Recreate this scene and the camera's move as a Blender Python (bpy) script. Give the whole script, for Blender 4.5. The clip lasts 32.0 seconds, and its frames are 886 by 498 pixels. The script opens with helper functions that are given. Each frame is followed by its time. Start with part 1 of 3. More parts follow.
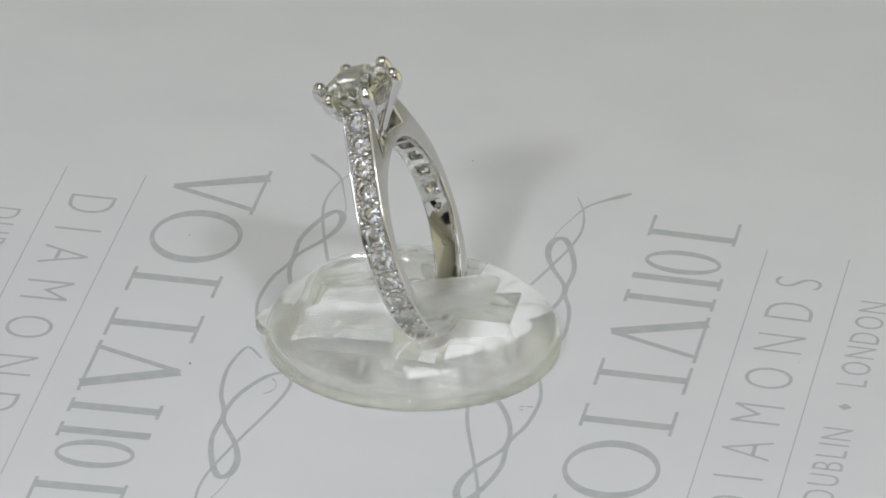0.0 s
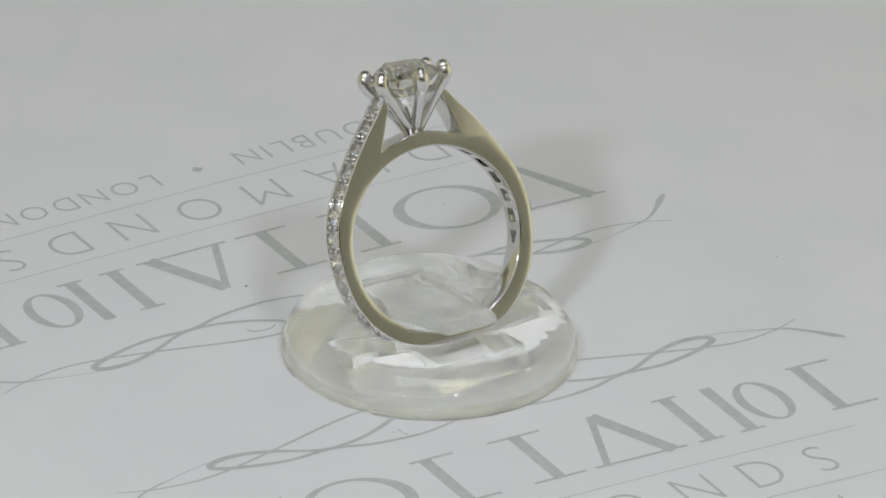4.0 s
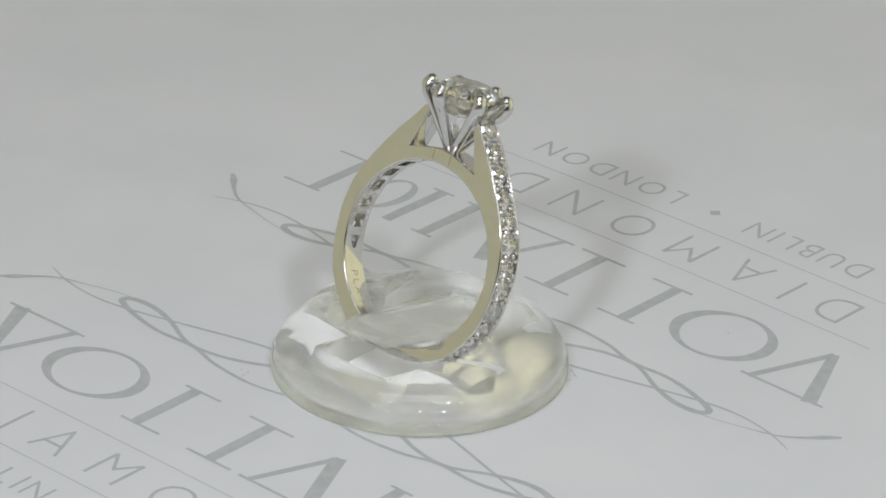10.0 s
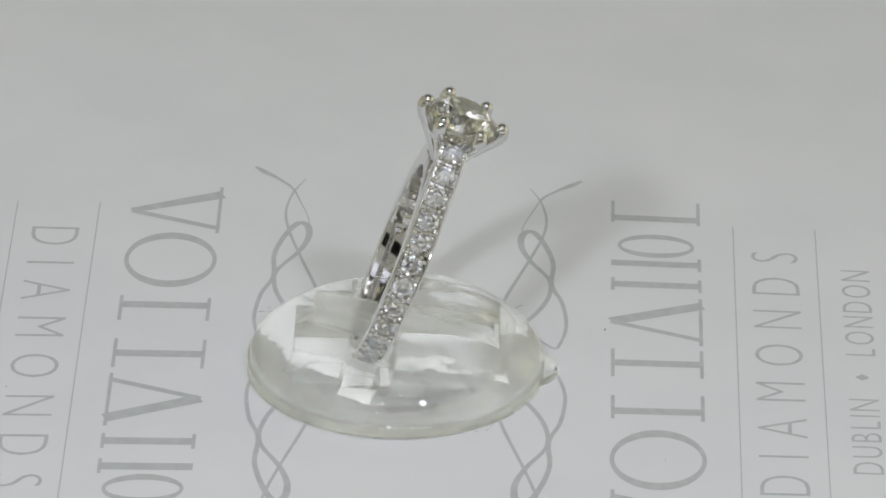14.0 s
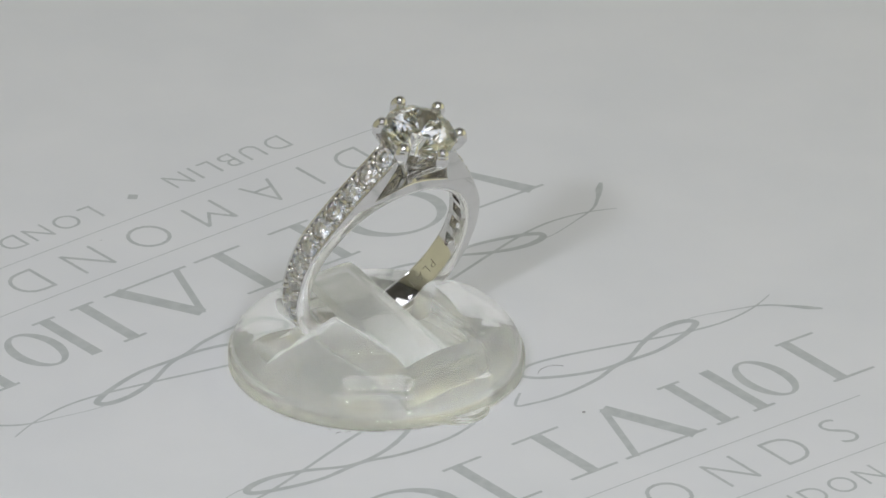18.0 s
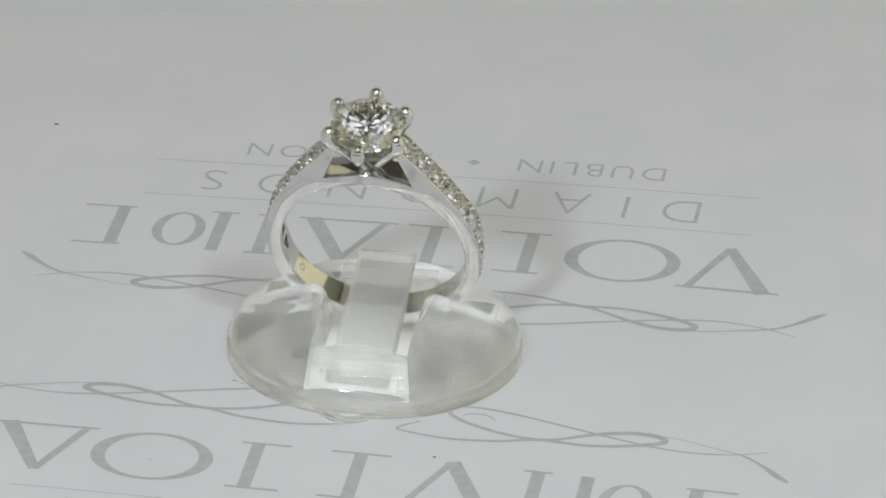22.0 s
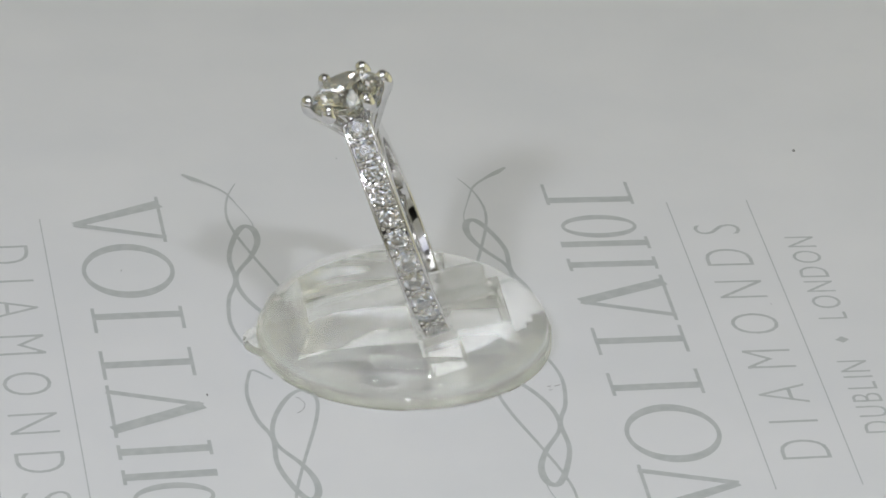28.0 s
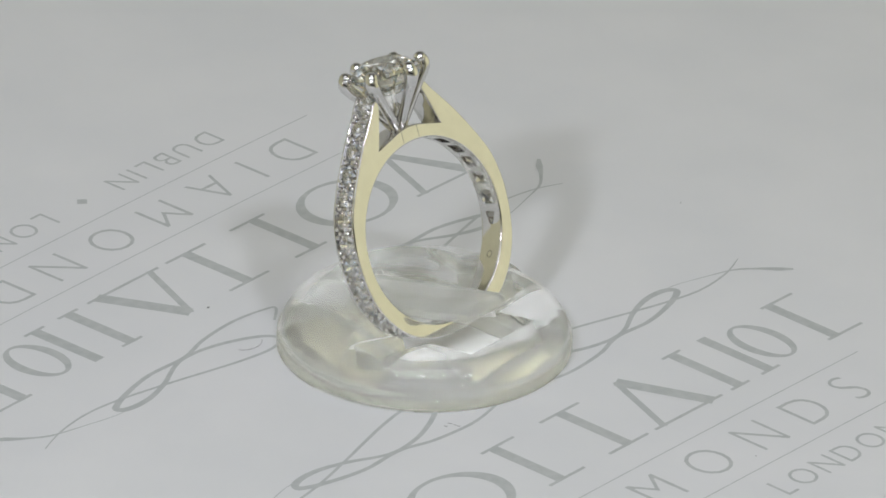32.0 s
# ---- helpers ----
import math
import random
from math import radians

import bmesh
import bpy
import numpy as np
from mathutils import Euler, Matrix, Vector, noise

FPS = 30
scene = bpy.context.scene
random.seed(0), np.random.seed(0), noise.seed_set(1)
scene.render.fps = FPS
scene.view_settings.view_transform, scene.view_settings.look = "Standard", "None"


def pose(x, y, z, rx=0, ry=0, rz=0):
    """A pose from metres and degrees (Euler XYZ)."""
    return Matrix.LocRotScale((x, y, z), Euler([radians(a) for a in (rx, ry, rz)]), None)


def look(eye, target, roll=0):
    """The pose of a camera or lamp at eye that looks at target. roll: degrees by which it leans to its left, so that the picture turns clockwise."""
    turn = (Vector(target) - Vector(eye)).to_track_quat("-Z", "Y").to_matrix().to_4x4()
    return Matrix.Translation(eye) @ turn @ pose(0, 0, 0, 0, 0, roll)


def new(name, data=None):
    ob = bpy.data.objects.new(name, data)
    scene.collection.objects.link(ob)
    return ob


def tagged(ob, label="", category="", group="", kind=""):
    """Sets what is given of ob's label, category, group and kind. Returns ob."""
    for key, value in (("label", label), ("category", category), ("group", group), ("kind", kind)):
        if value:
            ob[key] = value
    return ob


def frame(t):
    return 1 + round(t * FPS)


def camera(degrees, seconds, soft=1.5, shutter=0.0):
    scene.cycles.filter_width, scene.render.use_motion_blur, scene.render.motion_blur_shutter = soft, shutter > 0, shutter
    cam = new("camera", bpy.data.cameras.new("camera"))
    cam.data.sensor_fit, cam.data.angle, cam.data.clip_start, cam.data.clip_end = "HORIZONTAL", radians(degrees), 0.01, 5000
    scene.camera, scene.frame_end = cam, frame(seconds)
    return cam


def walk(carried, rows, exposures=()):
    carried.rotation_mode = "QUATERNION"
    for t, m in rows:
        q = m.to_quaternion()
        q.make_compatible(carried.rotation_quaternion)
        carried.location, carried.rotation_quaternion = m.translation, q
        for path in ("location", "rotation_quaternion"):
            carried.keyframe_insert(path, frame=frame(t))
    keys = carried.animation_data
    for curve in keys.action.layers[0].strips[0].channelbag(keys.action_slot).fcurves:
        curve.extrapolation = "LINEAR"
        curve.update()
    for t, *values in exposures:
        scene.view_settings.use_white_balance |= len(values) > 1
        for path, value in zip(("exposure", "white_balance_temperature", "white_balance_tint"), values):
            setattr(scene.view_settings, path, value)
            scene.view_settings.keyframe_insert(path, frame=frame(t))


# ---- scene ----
MM = 0.001
ANG0, RATE = 79.76, -12.204          # the table's turn at the start, degrees, and degrees a second

# ---------------------------------------------------------------- camera
cam = camera(7.427, 32.0, soft=1.65)
EYE = (0.0, -0.54609, 0.29266)
AIM = (0.00569696, 0.88860671, -0.45863455)
CAM_POSE = look(EYE, tuple(e + 0.6 * a for e, a in zip(EYE, AIM)), 1.281)
# it is nudged a hair downwards in the last second
NUDGED = CAM_POSE @ pose(0, 0, 0, -0.035, -0.006, 0)
walk(cam, [(0.0, CAM_POSE), (30.9, CAM_POSE), (31.7, CAM_POSE @ pose(0, 0, 0, -0.027, -0.005, 0)), (32.0, NUDGED)])
scene.view_settings.exposure = -0.01
scene.cycles.max_bounces, scene.cycles.transmission_bounces, scene.cycles.glossy_bounces, scene.cycles.transparent_max_bounces = 32, 28, 16, 24

# ---------------------------------------------------------------- light
world = bpy.data.worlds.new("world")
scene.world = world
world.use_nodes = True
world.node_tree.nodes["Background"].inputs[0].default_value = (0.02, 0.02, 0.022, 1)
world.node_tree.nodes["Background"].inputs[1].default_value = 0.2


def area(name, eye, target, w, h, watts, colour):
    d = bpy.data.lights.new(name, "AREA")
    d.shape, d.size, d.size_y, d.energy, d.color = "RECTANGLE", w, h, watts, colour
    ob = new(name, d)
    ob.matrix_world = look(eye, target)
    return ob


# all out of view: two small lamps at the front, a soft panel on either side
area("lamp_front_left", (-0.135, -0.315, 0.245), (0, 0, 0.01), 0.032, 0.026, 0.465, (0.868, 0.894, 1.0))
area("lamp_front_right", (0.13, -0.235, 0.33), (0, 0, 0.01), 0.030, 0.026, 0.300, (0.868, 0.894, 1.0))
# wide panel added over the camera, to brighten the stones
area("fill_front", (0.0, -0.545, 0.56), (0, 0.0, 0.02), 0.84, 0.42, 1.07, (0.80, 0.836, 1.0))
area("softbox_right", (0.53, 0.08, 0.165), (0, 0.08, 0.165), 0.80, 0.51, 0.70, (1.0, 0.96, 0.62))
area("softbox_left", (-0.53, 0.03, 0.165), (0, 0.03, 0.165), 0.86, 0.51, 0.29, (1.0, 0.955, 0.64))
# overhead fill added to bring up the paper
area("fill_top", (0.0, -0.18, 0.79), (0, -0.05, 0.0), 0.50, 0.26, 0.78, (0.905, 0.925, 0.952))
# row of small lights added overhead for sparkle in the stones
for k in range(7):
    area("sparkle_top", (-0.33 + 0.11 * k, -0.27, 0.785), (0, -0.05, 0.0), 0.022, 0.022, 0.40 / 7, (0.832, 0.862, 1.0))


# ---------------------------------------------------------------- materials
def nodes_of(name):
    m = bpy.data.materials.new(name)
    m.use_nodes = True
    nt = m.node_tree
    return m, nt, nt.nodes["Principled BSDF"]


def noise_node(nt, scale, detail=4.0):
    co = nt.nodes.new("ShaderNodeTexCoord")
    n = nt.nodes.new("ShaderNodeTexNoise")
    n.inputs["Scale"].default_value, n.inputs["Detail"].default_value = scale, detail
    nt.links.new(co.outputs["Object"], n.inputs["Vector"])
    return n


def varied(name, lo, hi, rough, scale, metal=0.0, bump=0.0, bump_scale=None, dist=0.00002, spec=0.5, smears=0.0):
    """A surface whose colour wanders between lo and hi at one scale, with fine relief at another."""
    m, nt, b = nodes_of(name)
    n = noise_node(nt, scale)
    r = nt.nodes.new("ShaderNodeValToRGB")
    r.color_ramp.elements[0].position, r.color_ramp.elements[1].position = 0.35, 0.65
    r.color_ramp.elements[0].color, r.color_ramp.elements[1].color = (*lo, 1), (*hi, 1)
    nt.links.new(n.outputs["Fac"], r.inputs["Fac"])
    nt.links.new(r.outputs["Color"], b.inputs["Base Color"])
    b.inputs["Roughness"].default_value, b.inputs["Metallic"].default_value = rough, metal
    b.inputs["Specular IOR Level"].default_value = spec
    if smears:
        # fine rubbing: the gloss changes from patch to patch
        n3, mr = noise_node(nt, 1500, 8.0), nt.nodes.new("ShaderNodeMapRange")
        mr.inputs["From Min"].default_value, mr.inputs["From Max"].default_value = 0.42, 0.68
        mr.inputs["To Min"].default_value, mr.inputs["To Max"].default_value = rough, rough + smears
        nt.links.new(n3.outputs["Fac"], mr.inputs["Value"])
        nt.links.new(mr.outputs["Result"], b.inputs["Roughness"])
    if bump:
        n2 = noise_node(nt, bump_scale or scale * 5)
        bu = nt.nodes.new("ShaderNodeBump")
        bu.inputs["Strength"].default_value, bu.inputs["Distance"].default_value = bump, dist
        nt.links.new(n2.outputs["Fac"], bu.inputs["Height"])
        nt.links.new(bu.outputs["Normal"], b.inputs["Normal"])
    return m


def clear(name, ior, tint, rough=0.0, bump=0.0, bump_scale=300):
    m, nt, b = nodes_of(name)
    b.inputs["Base Color"].default_value = (*tint, 1)
    b.inputs["Transmission Weight"].default_value = 1.0
    b.inputs["IOR"].default_value, b.inputs["Roughness"].default_value = ior, rough
    if bump:
        n2 = noise_node(nt, bump_scale, 2.0)
        bu = nt.nodes.new("ShaderNodeBump")
        bu.inputs["Strength"].default_value, bu.inputs["Distance"].default_value = bump, 0.0002
        nt.links.new(n2.outputs["Fac"], bu.inputs["Height"])
        nt.links.new(bu.outputs["Normal"], b.inputs["Normal"])
    return m


def cloudy(name, ior, tint, rough, haze, straight, wavy=0.5):
    """Clear moulded plastic: refracting, in part passing light straight, with a little milky haze."""
    m = clear(name, ior, tint, rough, wavy, 220)
    nt = m.node_tree
    b, out = nt.nodes["Principled BSDF"], nt.nodes["Material Output"]
    tr = nt.nodes.new("ShaderNodeBsdfTransparent")
    tr.inputs["Color"].default_value = (*tint, 1)
    tl = nt.nodes.new("ShaderNodeBsdfDiffuse")
    tl.inputs["Color"].default_value = (0.86, 0.87, 0.83, 1)
    m1, m2 = nt.nodes.new("ShaderNodeMixShader"), nt.nodes.new("ShaderNodeMixShader")
    m1.inputs[0].default_value, m2.inputs[0].default_value = straight, haze
    nt.links.new(b.outputs[0], m1.inputs[1])
    nt.links.new(tr.outputs[0], m1.inputs[2])
    nt.links.new(m1.outputs[0], m2.inputs[1])
    nt.links.new(tl.outputs[0], m2.inputs[2])
    nt.links.new(m2.outputs[0], out.inputs["Surface"])
    return m


def fiery(name, blue):
    """Diamond: the red and the blue end of the spectrum are refracted by indices of their own, so that the facets flash faintly in colours."""
    m, nt, b = nodes_of(name)
    out = nt.nodes["Material Output"]
    nt.nodes.remove(b)
    last = None
    for ior, colour in ((2.405, (0.56, 0.5, 0.43 * blue)), (2.44, (0.44, 0.5, 0.57 * blue))):
        g = nt.nodes.new("ShaderNodeBsdfGlass")
        g.inputs["Color"].default_value, g.inputs["IOR"].default_value, g.inputs["Roughness"].default_value = (*colour, 1), ior, 0.0
        if last is None:
            last = g
        else:
            add = nt.nodes.new("ShaderNodeAddShader")
            nt.links.new(last.outputs[0], add.inputs[0])
            nt.links.new(g.outputs[0], add.inputs[1])
            last = add
    nt.links.new(last.outputs[0], out.inputs["Surface"])
    return m


PAPER = varied("paper", (0.765, 0.775, 0.775), (0.80, 0.805, 0.80), 0.55, 60, bump=0.25, bump_scale=2500, spec=0.15)
INK = varied("grey_ink", (0.50, 0.525, 0.51), (0.56, 0.58, 0.565), 0.5, 900, spec=0.3)
PLATINUM = varied("platinum", (0.69, 0.68, 0.665), (0.73, 0.72, 0.705), 0.075, 400, metal=1.0, bump=0.05, bump_scale=1200, smears=0.05)
CLAW_METAL = varied("satin_platinum", (0.70, 0.69, 0.68), (0.74, 0.73, 0.72), 0.11, 400, metal=1.0, bump=0.04, bump_scale=1200)
ENGRAVED = varied("engraved_metal", (0.32, 0.30, 0.26), (0.42, 0.40, 0.35), 0.35, 3000, metal=1.0)
DUST = varied("dust", (0.20, 0.20, 0.19), (0.30, 0.295, 0.28), 0.9, 4000)
LINT = varied("lint", (0.26, 0.26, 0.25), (0.40, 0.39, 0.38), 0.9, 4000)
ACRYLIC = cloudy("acrylic", 1.49, (0.91, 0.91, 0.885), 0.025, 0.06, 0.14, 1.0)
DIAMOND = fiery("diamond", 1.0)
TINTED = fiery("warm_diamond", 0.99)
WHITENED = cloudy("whitened_acrylic", 1.49, (0.98, 0.98, 0.97), 0.15, 0.3, 0.5)
FROSTED = cloudy("frosted_acrylic", 1.49, (0.93, 0.93, 0.91), 0.2, 0.16, 0.35)
RIM_CLEAR = cloudy("rim_acrylic", 1.49, (0.96, 0.96, 0.92), 0.05, 0.08, 0.45)
TABLE = varied("table_laminate", (0.55, 0.55, 0.54), (0.62, 0.62, 0.60), 0.5, 30, bump=0.1, bump_scale=500)
CLOTH = varied("white_cloth", (0.80, 0.80, 0.79), (0.84, 0.84, 0.83), 0.95, 6, bump=0.2, bump_scale=900, dist=0.0002)
# side and roof tones of the unseen tent, picked for the ring's reflections
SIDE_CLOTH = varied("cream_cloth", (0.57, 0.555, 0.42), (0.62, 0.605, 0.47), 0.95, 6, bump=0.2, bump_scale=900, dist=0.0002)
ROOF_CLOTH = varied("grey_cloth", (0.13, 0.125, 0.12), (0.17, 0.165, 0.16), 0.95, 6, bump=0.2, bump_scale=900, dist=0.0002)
DARK = varied("dark_wall", (0.10, 0.095, 0.095), (0.13, 0.125, 0.125), 0.9, 4, bump=0.1, bump_scale=80)


# ---------------------------------------------------------------- helpers
def mesh_ob(name, bm, mat, parent=None, label="", smooth=False):
    me = bpy.data.meshes.new(name)
    bm.normal_update()
    bm.to_mesh(me)
    bm.free()
    me.materials.append(mat)
    if smooth:
        for f in me.polygons:
            f.use_smooth = True
        me.set_sharp_from_angle(angle=radians(32))
    ob = new(name, me)
    if parent is not None:
        ob.parent = parent
    if label:
        ob["label"] = label
    return ob


def part(name, bm, mat, parent, label="", smooth=False):
    return mesh_ob(name, bm, mat, parent, label, smooth)


def box_bm(x0, x1, y0, y1, z0, z1, bevel=0.0):
    bm = bmesh.new()
    bmesh.ops.create_cube(bm, size=1, matrix=Matrix.Translation(((x0 + x1) / 2, (y0 + y1) / 2, (z0 + z1) / 2)) @ Matrix.Diagonal((x1 - x0, y1 - y0, z1 - z0, 1)))
    if bevel:
        bmesh.ops.bevel(bm, geom=bm.edges[:], offset=bevel, segments=2, affect="EDGES", profile=0.5)
    return bm


def spline(points, n=8, closed=False):
    """Points along a smooth curve through the given 2D or 3D points."""
    pts = [Vector(p).to_3d() if len(p) == 2 else Vector(p) for p in points]
    out, m = [], len(pts)
    for i in range(m if closed else m - 1):
        p0, p1 = pts[(i - 1) % m] if closed or i else pts[0], pts[i]
        p2 = pts[(i + 1) % m]
        p3 = pts[(i + 2) % m] if closed or i + 2 < m else pts[-1]
        for k in range(n):
            t = k / n
            out.append(0.5 * ((2 * p1) + (p2 - p0) * t + (2 * p0 - 5 * p1 + 4 * p2 - p3) * t * t + (3 * p1 - p0 - 3 * p2 + p3) * t ** 3))
    if not closed:
        out.append(pts[-1])
    return out


def tube(bm, path, radii, seg=10, cap=True):
    """A round rod along a 3D path with a radius at each point."""
    rings = []
    for i, p in enumerate(path):
        d = (path[min(i + 1, len(path) - 1)] - path[max(i - 1, 0)]).normalized()
        s = d.orthogonal().normalized() if i == 0 else (side - d * side.dot(d)).normalized()
        side = s
        b = d.cross(s)
        rings.append([bm.verts.new(p + radii[i] * (math.cos(2 * math.pi * k / seg) * s + math.sin(2 * math.pi * k / seg) * b)) for k in range(seg)])
    for a, b in zip(rings, rings[1:]):
        for k in range(seg):
            bm.faces.new((a[k], a[(k + 1) % seg], b[(k + 1) % seg], b[k]))
    if cap:
        bm.faces.new(rings[0][::-1])
        bm.faces.new(rings[-1])


def plate(loops, y0, y1, bevel):
    """A flat plate in the x-z plane, from the outline and the holes, between two depths, with rounded edges."""
    cu = bpy.data.curves.new("outline", "CURVE")
    cu.dimensions, cu.fill_mode = "2D", "BOTH"
    for lp in loops:
        sp = cu.splines.new("POLY")
        sp.points.add(len(lp) - 1)
        for q, (x, z) in zip(sp.points, lp):
            q.co = (x, z, 0, 1)
        sp.use_cyclic_u = True
    cu.extrude, cu.bevel_depth, cu.bevel_resolution, cu.offset = (y1 - y0) / 2 - bevel, bevel, 2, -bevel
    ob = new("outline", cu)
    me = bpy.data.meshes.new_from_object(ob.evaluated_get(bpy.context.evaluated_depsgraph_get()))
    bpy.data.objects.remove(ob)
    me.transform(Matrix.Translation((0, (y0 + y1) / 2, 0)) @ Matrix.Rotation(math.pi / 2, 4, "X"))
    bm = bmesh.new()
    bm.from_mesh(me)
    bpy.data.meshes.remove(me)
    bmesh.ops.remove_doubles(bm, verts=bm.verts[:], dist=1e-7)
    return bm


def joined(*parts_):
    out = bmesh.new()
    for b in parts_:
        me = bpy.data.meshes.new("tmp")
        b.to_mesh(me)
        b.free()
        out.from_mesh(me)
        bpy.data.meshes.remove(me)
    return out


def carved(bm, cutters):
    """bm less each of the cutters."""
    def temp(b):
        me = bpy.data.meshes.new("tmp")
        b.to_mesh(me)
        b.free()
        return new("tmp", me)
    body = temp(bm)
    knives = [temp(c) for c in cutters]
    for k in knives:
        mod = body.modifiers.new("cut", "BOOLEAN")
        mod.operation, mod.object, mod.solver = "DIFFERENCE", k, "EXACT"
    me = bpy.data.meshes.new_from_object(body.evaluated_get(bpy.context.evaluated_depsgraph_get()))
    for o in (body, *knives):
        bpy.data.objects.remove(o)
    out = bmesh.new()
    out.from_mesh(me)
    bpy.data.meshes.remove(me)
    return out


# ---------------------------------------------------------------- the closed place round the table
def setting():
    def panel(name, dims, mat, label, category="wall"):
        tagged(mesh_ob(name, box_bm(*dims), mat), label, category, kind="structure")
    tagged(mesh_ob("table", box_bm(-0.135, 0.117, -0.117, 0.117, -0.10, -0.0065, 0.002), TABLE), "plain pale laminate block under the paper", "table", kind="structure")
    # unseen cloth light tent, open at the front, toned for what the ring mirrors
    cloth = "plain cream cloth side of the light tent"
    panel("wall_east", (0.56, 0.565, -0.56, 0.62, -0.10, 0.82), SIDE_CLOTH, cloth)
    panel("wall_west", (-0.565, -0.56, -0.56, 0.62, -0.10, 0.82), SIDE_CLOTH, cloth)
    panel("wall_north", (-0.56, 0.56, 0.62, 0.625, -0.10, 0.82), CLOTH, "plain white cloth back of the light tent")
    # flaps added to bound the dark opening that metal and stones mirror
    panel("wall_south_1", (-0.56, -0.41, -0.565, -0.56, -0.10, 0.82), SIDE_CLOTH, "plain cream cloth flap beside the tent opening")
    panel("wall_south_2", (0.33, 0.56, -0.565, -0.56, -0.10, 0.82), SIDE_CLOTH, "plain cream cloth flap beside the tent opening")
    panel("wall_south_4", (-0.41, 0.33, -0.565, -0.56, -0.10, 0.075), CLOTH, "plain white cloth flap below the tent opening")
    panel("wall_south_3", (-0.41, 0.33, -0.565, -0.56, 0.24, 0.82), CLOTH, "plain white cloth flap above the tent opening")
    panel("floor_1", (-0.565, 0.565, -0.565, 0.625, -0.105, -0.10), CLOTH, "plain white cloth floor of the light tent", "floor")
    # roof kept grey so that the claw tips reflect a dark top
    panel("ceiling_1", (-0.565, 0.565, -0.565, 0.625, 0.82, 0.825), ROOF_CLOTH, "unseen grey cloth roof of the light tent, dark for reflections", "ceiling")
    # the dark room outside
    for name, dims in (("wall_room_1", (-1.5, 1.5, 1.5, 1.6, -0.8, 1.7)), ("wall_room_2", (-1.5, 1.5, -1.6, -1.5, -0.8, 1.7)),
                       ("wall_room_3", (1.5, 1.6, -1.6, 1.6, -0.8, 1.7)), ("wall_room_4", (-1.6, -1.5, -1.6, 1.6, -0.8, 1.7))):
        panel(name, dims, DARK, "plain dark wall of the unlit room")
    panel("ceiling", (-1.6, 1.6, -1.6, 1.6, 1.7, 1.8), DARK, "plain dark ceiling of the unlit room", "ceiling")
    panel("floor", (-1.6, 1.6, -1.6, 1.6, -0.9, -0.8), DARK, "plain dark floor", "floor")


setting()


# ---------------------------------------------------------------- the printed sheet
def sag(x, y):
    """Height in mm of the curled sheet at x, y in mm."""
    q = 0.00443 * x - 0.004145 * y + 0.000301 * x * x - 0.000622 * x * y + 0.000185 * y * y
    return -6 * (1 - math.exp(-q / 6)) if q > 0 else -q


LOGO = (0.68, 0.56)


def on_sheet(lx, ly, flip, lift=0.015):
    s = -1 if flip else 1
    x, y = LOGO[0] + s * lx, LOGO[1] + s * ly
    return Vector((x, y, sag(x, y) + lift)) * MM


def flat_mesh(polys, flip, bm=None, step=2.0):
    """Printed shapes: convex outlines in the logo's mm laid on the sheet."""
    bm = bm or bmesh.new()
    closed = math.dist(polys[0][0], polys[-1][1]) < 1e-6
    for i, poly in enumerate(polys):
        # strokes that cross lie a hair above one another
        at = [0.015 if closed else 0.012 + 0.03 * (i + (k in (1, 2))) / len(polys) for k in range(len(poly))]
        try:
            bm.faces.new([bm.verts.new(on_sheet(x, y, flip, h)) for (x, y), h in zip(poly, at)])
        except ValueError:
            pass
    bmesh.ops.remove_doubles(bm, verts=bm.verts[:], dist=1e-7)
    return bm


def bar(x0, y0, x1, y1, w0, w1=None, n=6):
    """A straight stroke as a row of quads."""
    w1 = w0 if w1 is None else w1
    d = Vector((x1 - x0, y1 - y0)).normalized()
    nx, ny = -d.y, d.x
    out = []
    for i in range(n):
        a, b = i / n, (i + 1) / n
        wa, wb = (w0 + (w1 - w0) * a) / 2, (w0 + (w1 - w0) * b) / 2
        ax, ay, bx, by = x0 + (x1 - x0) * a, y0 + (y1 - y0) * a, x0 + (x1 - x0) * b, y0 + (y1 - y0) * b
        out.append([(ax - nx * wa, ay - ny * wa), (bx - nx * wb, by - ny * wb), (bx + nx * wb, by + ny * wb), (ax + nx * wa, ay + ny * wa)])
    return out


def ribbon(points, widths, n=10):
    """A curved stroke whose width runs through the given widths."""
    c = spline(points, n)
    m = len(c)
    w = [float(np.interp(i / (m - 1), np.linspace(0, 1, len(widths)), widths)) / 2 for i in range(m)]
    L, R = [], []
    for i, q in enumerate(c):
        d = (c[min(i + 1, m - 1)] - c[max(i - 1, 0)]).normalized()
        L.append((q.x - d.y * w[i], q.y + d.x * w[i]))
        R.append((q.x + d.y * w[i], q.y - d.x * w[i]))
    return [[R[i], R[i + 1], L[i + 1], L[i]] for i in range(m - 1)]


def ring_shape(cx, cy, rx, ry, thick_x, thick_y, n=48):
    out = []
    for i in range(n):
        q = []
        for k, s in ((i, 0), (i + 1, 0), (i + 1, 1), (i, 1)):
            a = 2 * math.pi * k / n
            q.append((cx + (rx - s * thick_x) * math.cos(a), cy + (ry - s * thick_y) * math.sin(a)))
        out.append(q)
    return out


TOP, BASE = -18.4, -26.8


